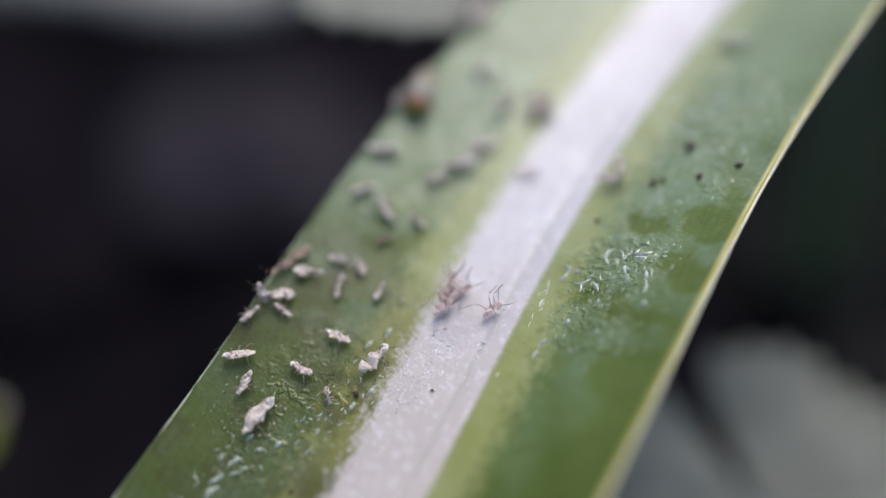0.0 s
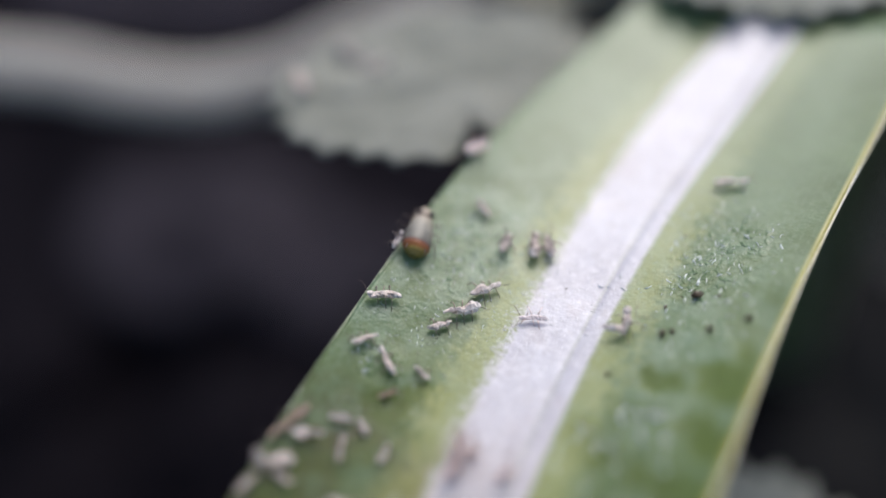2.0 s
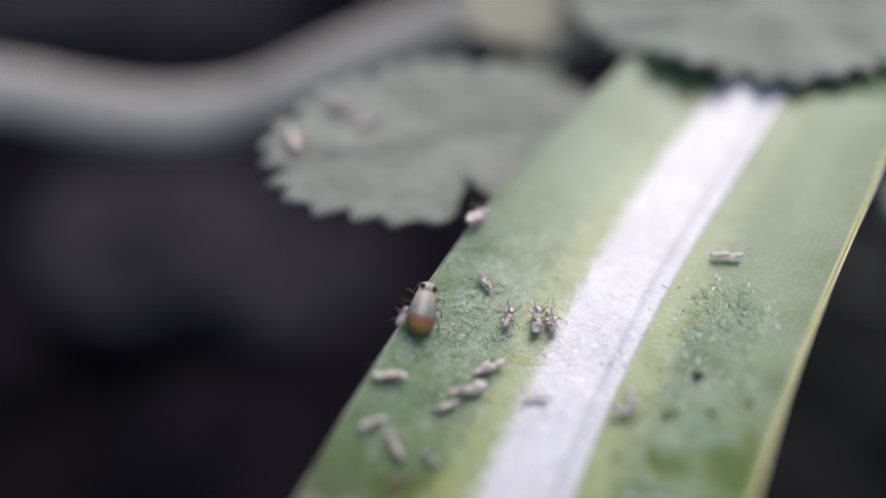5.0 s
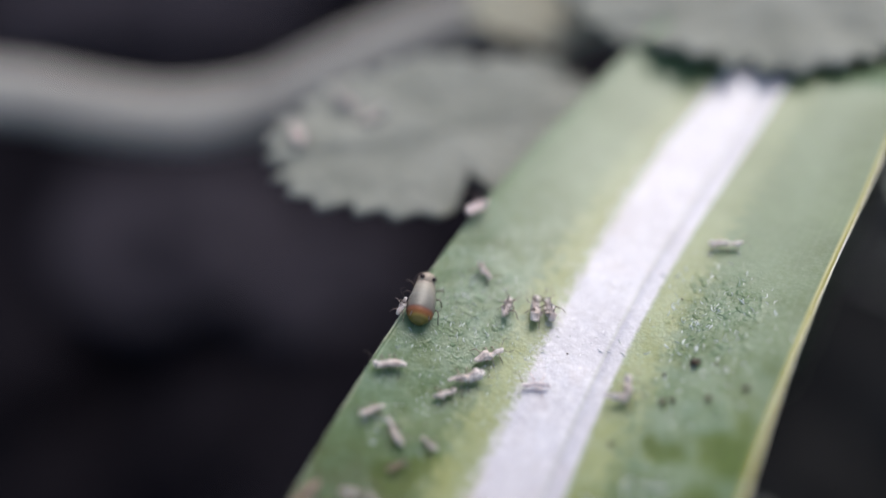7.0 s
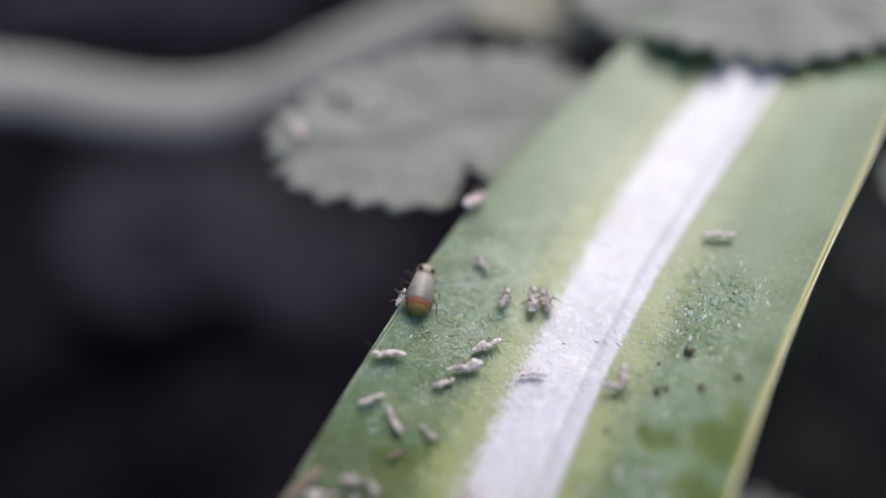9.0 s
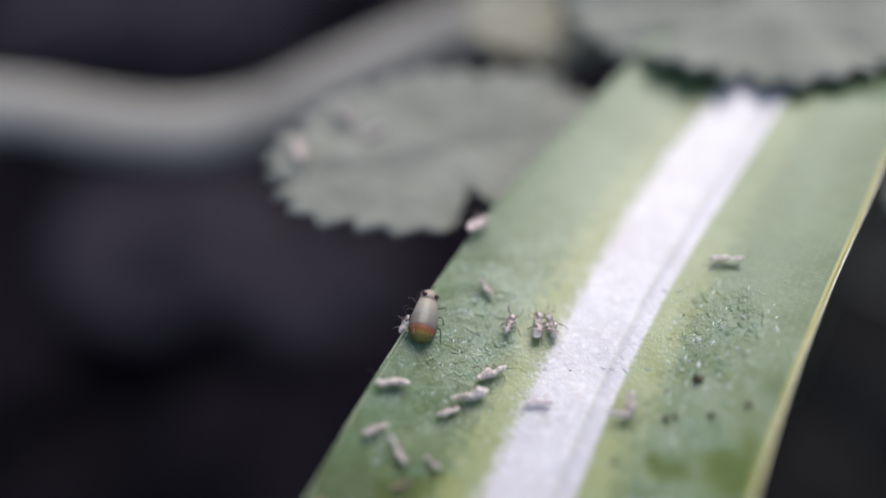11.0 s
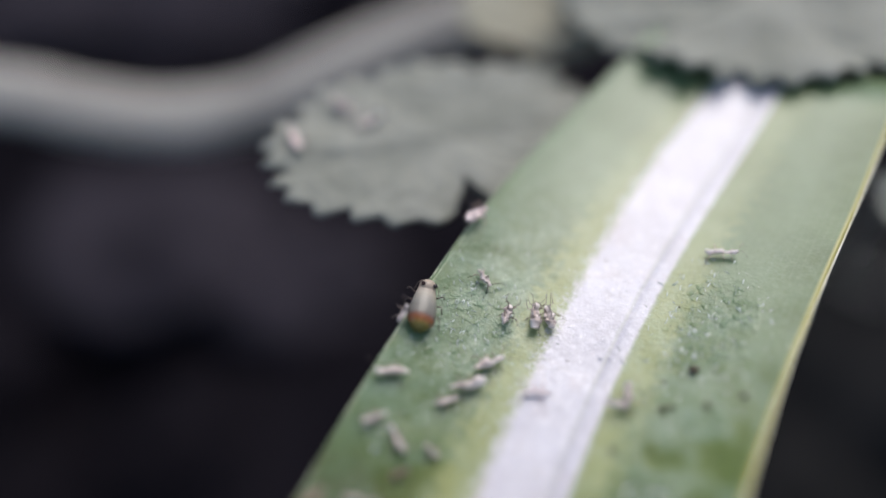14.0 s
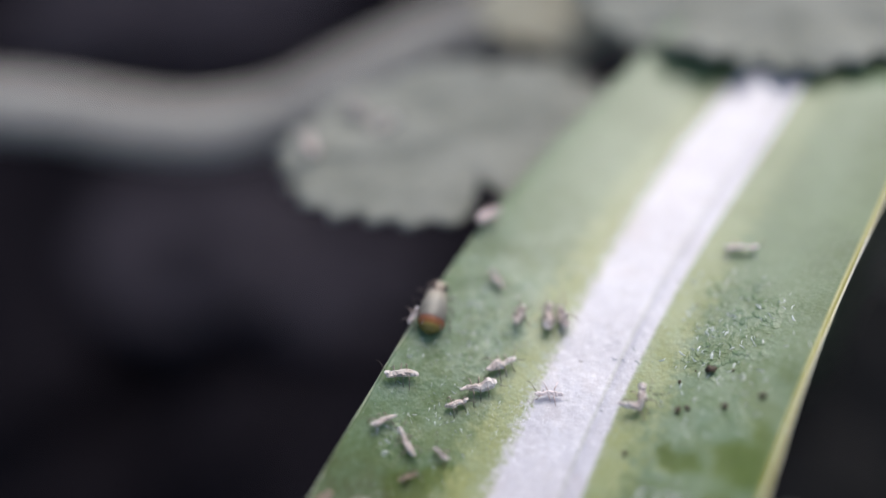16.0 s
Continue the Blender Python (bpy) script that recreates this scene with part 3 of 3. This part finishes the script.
def shed_skin(s, u, turn, length, kind=SKIN, fat=1.0, pitch=0.0, bend=0.0, limbs=1.0, lift=0.0, seed=0, at=None):
    """A cast skin of an aphid: hollow-looking body, six thin legs and two feelers."""
    rng = random.Random(seed * 7 + 3)
    tone = {"shed_skin": "pale cream", "thin_pink_skin": "thin translucent pinkish", "brown_skin": "dry brownish", "faded_skin": "nearly colourless"}[kind.name]
    where = "toothed downy leaf" if at else "white leaf stripe" if 5.7 < u < 9.3 else ("leaf edge" if u < 0.75 else "green leaf")
    w = max(0.55, length) * fat * 1.12
    high = 0.17 * w + 0.10 + lift
    root = empty("shed_skin", (at or on_leaf(s, u, turn)) @ pose(0, 0, high * MM, rng.uniform(-25, 25), -pitch, 0), "%s shed aphid skin on the %s" % (tone, where), "insect skin", "shed aphid skins")
    profile = [v * w for v in SHAPES[seed % 3]]
    part("body", body_mesh(length, profile, rng.uniform(0.55, 0.85), bend or rng.uniform(-0.16, 0.16), seed, 0.72, 9, 13), kind, root, "", False)
    bm = body_mesh(length * 0.30, [0.03 * w, 0.085 * w, 0.105 * w, 0.08 * w, 0.02 * w], 0.9, 0, seed + 50, 0.55, 7, 5)
    bmesh.ops.transform(bm, matrix=pose(length * 0.44 * MM, bend * length * 0.4 * MM, 0.04 * w * MM, 0, rng.uniform(-30, 5), rng.uniform(-25, 25)), verts=bm.verts)
    part("head", bm, kind, root, "", False)
    thin = kind in (PINK_SKIN, FADED_SKIN)
    leg_mat = DARK_LEG if kind is BROWN_SKIN else PINK_LEG if thin else PALE_LEG
    for side in (-1, 1):
        for j in range(3):
            x = length * (0.26 - 0.20 * j)
            reach = limbs * (0.30 + 0.10 * j) * rng.uniform(0.7, 1.2) * max(0.7, length)
            up = rng.uniform(0.02, 0.22) * limbs
            swing = rng.uniform(-0.25, 0.25) + (0.16, 0.0, -0.2)[j]
            if limbs > 1.3:      # lying with its legs in the air
                up += rng.uniform(0.1, 0.4)
                reach *= 0.8
                foot = (x + swing * 2.2 + 0.15, side * reach, rng.uniform(-0.05, 0.55))
            else:
                foot = (x + swing, side * reach, -high)
            knee = (x + swing * 0.8, side * reach * 0.85, up * 0.3 + foot[2] * 0.5)
            leg = part("leg", bent(((x, side * 0.05 * w, -0.03), (x + swing * 0.4, side * reach * 0.5, up), knee), 0.017 if thin else 0.024), leg_mat, root)
            part("tip", bent((knee, tuple(0.5 * (a + b) for a, b in zip(knee, foot)), foot), 0.013 if thin else 0.016), TIP if thin else DARK_LEG, leg, "dark leg tip")
        part("antenna", bent(((length * 0.5, side * 0.05, 0.03), (length * 0.58, side * 0.16, 0.12), (length * 0.62 + 0.1 * limbs, side * rng.uniform(0.2, 0.4), rng.uniform(0.1, 0.3)), (length * 0.6 + 0.25 * limbs, side * rng.uniform(0.2, 0.5), rng.uniform(0.05, 0.3))), 0.013), DARK_LEG, root)
    return root


# near part of the leaf
shed_skin(-12.47, 4.53, -170, 0.86, seed=1)
shed_skin(-14.05, 4.24, -174, 0.75, seed=3, fat=1.1)
shed_skin(-12.44, 6.03, 81, 1.13, seed=2, fat=1.1)
shed_skin(-14.21, 5.48, 142, 0.53, seed=4)
shed_skin(-15.50, 3.11, 104, 0.80, seed=5)
shed_skin(-16.04, 4.07, 86, 1.34, seed=6, fat=0.8)
shed_skin(-14.87, 2.40, -135, 0.97, seed=7)
shed_skin(-10.39, 4.63, 104, 0.62, seed=8)
shed_skin(-11.08, 3.41, 116, 0.83, seed=9, fat=0.75)
shed_skin(-11.26, 2.30, -147, 0.97, seed=10)
shed_skin(-10.24, 2.83, -154, 0.76, seed=11)
shed_skin(-10.07, 3.56, 153, 0.62, seed=12)
shed_skin(-12.89, 1.68, 156, 0.77, seed=13, pitch=35, lift=0.1)
shed_skin(-12.52, 2.07, -137, 1.00, seed=14, fat=1.1)
shed_skin(-12.88, 2.52, -179, 0.67, seed=16)
shed_skin(-13.68, 1.78, 79, 0.74, seed=17)
shed_skin(-11.70, 1.54, -106, 0.75, BROWN_SKIN, seed=15)
shed_skin(-11.03, 1.66, 72, 0.83, BROWN_SKIN, seed=18)
# thin skins on the white stripe
shed_skin(-9.72, 6.82, 74, 0.74, PINK_SKIN, limbs=1.7, fat=1.5, seed=19)
shed_skin(-9.22, 6.62, 77, 0.66, PINK_SKIN, limbs=1.7, fat=1.2, pitch=15, seed=20)
shed_skin(-8.73, 6.48, 107, 0.66, PINK_SKIN, limbs=1.9, fat=1.0, pitch=25, seed=21)
shed_skin(-8.78, 7.03, 66, 0.60, PINK_SKIN, limbs=1.8, fat=1.0, pitch=20, seed=42)
shed_skin(-8.91, 8.30, 67, 0.70, PINK_SKIN, limbs=1.6, fat=1.3, seed=22)
shed_skin(-3.35, 6.12, -148, 0.95, FADED_SKIN, limbs=1.1, fat=0.7, seed=23)
# middle part
shed_skin(-5.75, 1.30, -142, 1.19, seed=24, fat=0.85)
shed_skin(-7.51, 1.76, -123, 0.93, seed=25, fat=0.8)
shed_skin(-7.75, 2.83, 152, 1.05, seed=26, fat=0.75)
shed_skin(-7.38, 4.03, 173, 0.63, seed=27)
shed_skin(-4.58, 3.75, 46, 1.29, seed=28)
shed_skin(-5.54, 3.46, 50, 0.85, seed=29, fat=0.9)
shed_skin(-3.33, 3.97, 51, 1.13, seed=30, limbs=1.3, fat=0.9)
shed_skin(-2.28, 9.17, 70, 1.14, seed=31, bend=0.8, fat=1.15, limbs=1.2)
shed_skin(-8.69, 3.51, 57, 0.64, BROWN_SKIN, seed=32, fat=0.8)
# far part
shed_skin(-0.23, 1.95, -21, 0.81, seed=33, fat=0.95)
shed_skin(-1.20, 3.55, 100, 0.83, seed=34, limbs=1.4, fat=1.4)
shed_skin(-0.64, 4.55, 118, 1.04, seed=35, limbs=1.5, fat=1.4)
shed_skin(-0.32, 5.05, 131, 0.90, seed=36, limbs=1.5, fat=1.35)
shed_skin(2.08, 0.23, -110, 1.18, PINK_SKIN, seed=37, limbs=1.2, fat=1.3)
shed_skin(5.84, 9.72, 18, 1.2, FADED_SKIN, seed=38, fat=0.7, limbs=1.1)


# three more on the downy leaf behind: along its breadth and depth, in millimetres
host = bpy.data.objects["leaf"]
for x, y, turn, seed, kind in ((-3.9, 1.55, 20, 40, SKIN), (-4.7, 2.6, 130, 43, PINK_SKIN), (-7.5, 1.0, 95, 41, PINK_SKIN)):
    near = min(host.data.vertices, key=lambda v: (v.co.x - x * MM) ** 2 + (v.co.y - y * MM) ** 2 - v.co.z * 0.00002)
    shed_skin(20, 7, 0, 1.25, kind, seed=seed, at=host.matrix_basis @ Matrix.Translation(near.co) @ pose(0, 0, 0, 0, 0, turn))


def nymph_material():
    m, t, b = material("aphid_body")
    obj = node(t, "ShaderNodeTexCoord").outputs["Object"]
    x = maths(t, "MULTIPLY", node(t, "ShaderNodeSeparateXYZ", [(0, obj)]).outputs[0], 1000.0)
    x = maths(t, "ADD", x, maths(t, "MULTIPLY", maths(t, "SUBTRACT", noise_of(t, obj, 1800, 3.0), 0.5), 0.16))
    ramp = node(t, "ShaderNodeValToRGB", [(0, maths(t, "ADD", maths(t, "MULTIPLY", x, 0.45), 0.5))])
    stops = ((0.0, (0.13, 0.12, 0.03)), (0.13, (0.20, 0.15, 0.03)), (0.18, (0.30, 0.12, 0.035)), (0.25, (0.20, 0.062, 0.03)), (0.30, (0.145, 0.13, 0.11)), (0.55, (0.235, 0.225, 0.19)), (0.74, (0.37, 0.33, 0.265)), (0.90, (0.40, 0.315, 0.25)))
    while len(ramp.color_ramp.elements) < len(stops):
        ramp.color_ramp.elements.new(0.5)
    for e, (at, c) in zip(ramp.color_ramp.elements, stops):
        e.position, e.color = at, (*c, 1)
    t.links.new(ramp.outputs[0], b.inputs["Base Color"])
    b.inputs["Roughness"].default_value = 0.4
    bumped(t, b, noise_of(t, obj, 5000, 2.0), 0.00002, 0.6)
    return m


def nymph(s, u, turn, length):
    """A living aphid that stands on the leaf's edge, head away."""
    high = 0.30
    root = empty("aphid", on_leaf(s, u, turn) @ pose(0, 0, high * MM, 0, 6, 0), "translucent grey-green aphid with brown rear, standing on leaf edge", "aphid")
    k = length / 2
    mat = nymph_material()
    part("abdomen", body_mesh(length, [v * k for v in (0.20, 0.40, 0.51, 0.55, 0.55, 0.53, 0.49, 0.45, 0.40, 0.36, 0.25)], 0.80, 0.0, 71, 0.04, 24, 36), mat, root)
    bm = bmesh.new()
    bmesh.ops.create_icosphere(bm, subdivisions=3, radius=0.33 * k * MM)
    for v in bm.verts:
        v.co.x *= 0.95
        v.co.y *= 1.05
        v.co += Vector((length * 0.47, 0, 0.03)) * MM
    part("head", bm, HEAD, root)
    for side in (-1, 1):
        bm = bmesh.new()
        bmesh.ops.create_icosphere(bm, subdivisions=2, radius=0.10 * k * MM)
        bmesh.ops.translate(bm, vec=Vector((length * 0.455, side * 0.235 * k, 0.03 + 0.255 * k)) * MM, verts=bm.verts)
        part("eye", bm, EYE, root, "dark red-brown eye")
        part("antenna", bent(((length * 0.52, side * 0.10, 0.08), (length * 0.58, side * 0.24, 0.14), (length * 0.50, side * 0.42, 0.08), (length * 0.36, side * 0.50, -0.02)), 0.024), DARK_LEG, root)
        for j, (x, back) in enumerate(((0.30, 0.18), (0.12, -0.10), (-0.08, -0.42))):
            x *= length
            part("leg", bent(((x, side * 0.36 * k, -0.12), (x + back * 0.4, side * 0.66 * k, 0.10), (x + back * 0.9, side * 0.76 * k, -0.12), (x + back * 1.3, side * (0.84 * k if side < 0 else 0.70 * k), -high + 0.03)), 0.032), DARK_LEG, root)
        part("siphon", bent(((-0.30 * length, side * 0.30 * k, 0.20), (-0.36 * length, side * 0.34 * k, 0.24), (-0.42 * length, side * 0.36 * k, 0.25), (-0.46 * length, side * 0.37 * k, 0.25)), 0.035), DARK_LEG, root)
    return root


nymph(-2.95, 0.83, 113, 2.02)
shed_skin(-3.69, 0.39, 102, 0.70, seed=39, fat=0.9, limbs=1.2, pitch=15, lift=0.15)


def speck(s, u, size, seed):
    noise.seed_set(seed)
    bm = bmesh.new()
    bmesh.ops.create_icosphere(bm, subdivisions=2, radius=1.0)
    for v in bm.verts:
        v.co *= size * 0.85 * MM * (1 + 0.6 * noise.noise(v.co * 1.3 + Vector((seed, 0, 0))) + 0.2 * noise.noise(v.co * 4))
        v.co.y *= 0.7
        v.co.z *= 0.6
    ob = part("dark_speck", bm, FRASS)
    ob.matrix_basis = on_leaf(s, u, seed * 61, size * 0.55)
    tagged(ob, "tiny dark brown speck stuck to the leaf", "speck", "dark specks")


for i, (s, u, size) in enumerate(((-13.63, 6.17, 0.14), (-12.18, 8.19, 0.08), (-17.16, 6.36, 0.12), (-10.21, 7.26, 0.05), (0.14, 10.72, 0.24), (-1.84, 10.34, 0.17), (-1.61, 10.60, 0.13),
                                   (-0.19, 12.62, 0.15), (-1.05, 11.67, 0.16), (-4.08, 9.43, 0.12), (-1.53, 6.45, 0.05), (-6.03, 9.49, 0.05), (-9.61, 2.64, 0.06), (0.44, 11.42, 0.07),
                                   (2.72, 9.21, 0.06), (-0.06, 10.28, 0.05), (3.58, 5.68, 0.05), (-0.72, 9.96, 0.09))):
    speck(s, u, size, 20 + i)


def sliver(verts, faces, s, u, length, width, high, turn, rng):
    """One curled scrap of wax, appended to the lists."""
    m = on_leaf(s, u, turn, 0.0)
    base = len(verts)
    curl = rng.uniform(-0.5, 0.5)
    for i in range(5):
        f = i / 4
        w = width * math.sin(math.pi * (0.12 + 0.76 * f)) * rng.uniform(0.75, 1.2)
        x, y = (f - 0.5) * length, curl * length * (f - 0.5) ** 2 * 2
        for dy, dz in ((-w, -0.01), (0.0, high * math.sin(math.pi * (0.1 + 0.8 * f)) * rng.uniform(0.8, 1.2)), (w, -0.01)):
            verts.append(m @ (Vector((x, y + dy, dz)) * MM))
    for i in range(4):
        for j in range(2):
            a = base + i * 3 + j
            faces.append((a, a + 1, a + 4, a + 3))


def scraps(name, mat, label, clusters, seed, slim=(0.06, 0.15)):
    """Scattered scraps; clusters: along, across, spread along, spread across, how many, least and most length, turn."""
    rng = random.Random(seed)
    verts, faces = [], []
    for s0, u0, ds, du, count, small, big, turn in clusters:
        for _ in range(count):
            s, u = rng.gauss(s0, ds), rng.gauss(u0, du)
            b = borders(s)
            if not b[0] + 0.15 < u < b[3] - 0.25 or (mat is FRASS and b[1] - 0.2 < u < b[2] + 0.2):
                continue
            length = small + (big - small) * rng.random() ** 2.2
            sliver(verts, faces, s, u, length, length * rng.uniform(*slim), length * rng.uniform(0.10, 0.25), turn + rng.gauss(0, 35), rng)
    me = bpy.data.meshes.new(name)
    me.from_pydata(verts, [], faces)
    me.materials.append(mat)
    for p in me.polygons:
        p.use_smooth = True
    tagged(new(name, me), label, "flakes", kind="stuff")


scraps("wax_flakes", FLAKE, "tiny bright flakes scattered over the leaf", (
    (2.26, 10.31, 1.9, 1.1, 340, 0.05, 0.32, -71), (-1.20, 11.19, 0.9, 1.0, 60, 0.06, 0.30, -71),
    (-2.04, 2.34, 1.8, 1.2, 620, 0.03, 0.24, -57), (-6.68, 2.91, 2.0, 1.2, 380, 0.03, 0.17, -55),
    (-7.71, 2.11, 0.4, 0.4, 24, 0.08, 0.30, 4), (-3.02, 5.08, 2.0, 0.6, 200, 0.03, 0.14, 67),
    (-7.49, 9.61, 1.0, 0.3, 26, 0.08, 0.34, 85), (-10.82, 3.66, 2.0, 1.3, 140, 0.02, 0.14, 58)), 11)
scraps("honeydew_flakes", FLAKE, "tiny bluish-white flakes of dried honeydew", (
    (-16.41, 3.58, 0.8, 0.6, 150, 0.02, 0.16, 67), (-17.52, 4.09, 1.3, 0.35, 110, 0.03, 0.34, 76), (-15.47, 4.36, 0.6, 0.7, 50, 0.03, 0.22, 67),
    (-12.78, 6.12, 1.8, 0.5, 70, 0.04, 0.26, 76), (-14.96, 6.10, 1.2, 0.8, 50, 0.04, 0.26, 76)), 21)
scraps("dried_film", FILM, "wrinkled shiny film of dried honeydew on the leaf", (
    (-5.55, 11.10, 0.7, 0.7, 150, 0.05, 0.26, 79), (-6.62, 11.08, 0.6, 0.7, 80, 0.05, 0.24, 79), (-4.63, 11.63, 0.5, 0.6, 60, 0.10, 0.40, 40), (-8.52, 11.63, 0.7, 0.6, 50, 0.08, 0.3, 79)), 12, (0.14, 0.30))
scraps("bright_rims", FLAKE, "bright curled rims of dried honeydew on the leaf", (
    (-5.01, 10.31, 0.06, 0.5, 2, 0.3, 0.5, 80), (-4.74, 11.45, 0.1, 0.3, 4, 0.3, 0.7, 51), (-5.74, 11.89, 0.3, 0.3, 4, 0.3, 0.6, 105), (-6.16, 9.56, 0.15, 0.15, 4, 0.2, 0.5, 85), (-6.47, 10.63, 0.2, 0.3, 4, 0.3, 0.6, -29), (-9.12, 10.43, 0.2, 0.1, 3, 0.3, 0.5, 74)), 13, (0.05, 0.10))
scraps("droplet_glints", GLINT, "tiny droplets on the white stripe, their glint put into white colour", ((-11.72, 7.52, 1.4, 0.6, 760, 0.02, 0.17, 65), (-4.88, 5.71, 1.0, 0.5, 260, 0.02, 0.10, 67), (-14.14, 8.28, 1.8, 0.9, 50, 0.04, 0.16, 63), (0.91, 6.57, 3.0, 0.9, 260, 0.03, 0.20, 66), (-4.5, 7.2, 2.6, 0.8, 240, 0.02, 0.14, 66)), 15)
scraps("dark_flecks", FRASS, "fine dark flecks scattered over the leaf", (
    (2.09, 10.05, 2.2, 1.2, 24, 0.04, 0.13, -71), (-1.16, 2.04, 2.2, 1.1, 50, 0.04, 0.14, -57), (-5.57, 2.74, 2.5, 1.2, 30, 0.04, 0.12, 3), (-13.24, 4.37, 2.5, 1.3, 26, 0.05, 0.16, 4), (0.13, 10.26, 4, 1.5, 30, 0.04, 0.12, -4)), 14)


def curled_rims(name, mat, label, rims, seed):
    """Bright lifted edges: along, across, length, turn, curl."""
    rng = random.Random(seed)
    verts, faces = [], []
    for s, u, length, turn, curl in rims:
        m = on_leaf(s, u, turn)
        base, count = len(verts), 14
        for i in range(count + 1):
            f = i / count
            a = (f - 0.5) * curl
            x, y = (math.sin(a) / curl * length, (1 - math.cos(a)) / curl * length) if curl else ((f - 0.5) * length, 0.0)
            w = 0.045 * math.sin(math.pi * (0.08 + 0.84 * f)) * rng.uniform(0.8, 1.5)
            n = Vector((-math.sin(a), math.cos(a), 0))
            for side, up in ((-1.2, -0.02), (-0.4, 1.3), (0.5, 1.5), (1.5, 0.1)):
                verts.append(m @ ((Vector((x, y, 0)) + n * w * side + Vector((0, 0, w * up * rng.uniform(0.8, 1.2)))) * MM))
        for i in range(count):
            for j in range(3):
                a = base + i * 4 + j
                faces.append((a, a + 1, a + 5, a + 4))
    me = bpy.data.meshes.new(name)
    me.from_pydata(verts, [], faces)
    me.materials.append(mat)
    for p in me.polygons:
        p.use_smooth = True
    tagged(new(name, me), label, "film", kind="stuff")


curled_rims("film_rims", RIM_FILM, "pale curled rims of dried honeydew film", (
    (-5.24, 10.47, 0.85, 100, -2.4), (-4.91, 11.50, 0.42, 24, 0.5), (-5.54, 11.30, 0.40, 124, -1.8), (-5.45, 12.05, 0.42, 115, 0.8), (-6.47, 10.81, 0.40, 142, 0.6),
    (-6.64, 9.66, 0.40, 80, 0.5), (-5.87, 11.58, 0.22, 84, 1.0), (-6.97, 11.18, 0.25, 105, 1.4), (-8.03, 10.67, 0.24, 91, 1.0), (-6.44, 12.49, 0.24, 60, 0.6), (-9.01, 10.36, 0.30, 74, 0.4), (-6.22, 9.95, 0.2, 64, 0.8)), 31)
curled_rims("dried_drips", RIM_FILM, "pale dried drips of honeydew on the leaf", (
    (-12.04, 5.44, 0.34, 87, 0.8), (-11.37, 5.71, 0.40, 97, 0.4), (-18.27, 4.24, 0.50, 66, 0.7), (-18.70, 4.30, 0.40, 91, -0.9), (-16.69, 4.25, 0.30, 77, 0.5), (-16.82, 4.71, 0.26, 46, 0.8), (-8.39, 2.42, 0.22, 34, 1.0),
    (-16.34, 5.10, 0.3, 81, 0.6), (-14.02, 6.28, 0.3, 92, 0.5), (-13.28, 6.48, 0.26, 81, -0.6)), 32)


def motions():
    """Nothing on the leaf stirs; only the camera moves."""


motions()
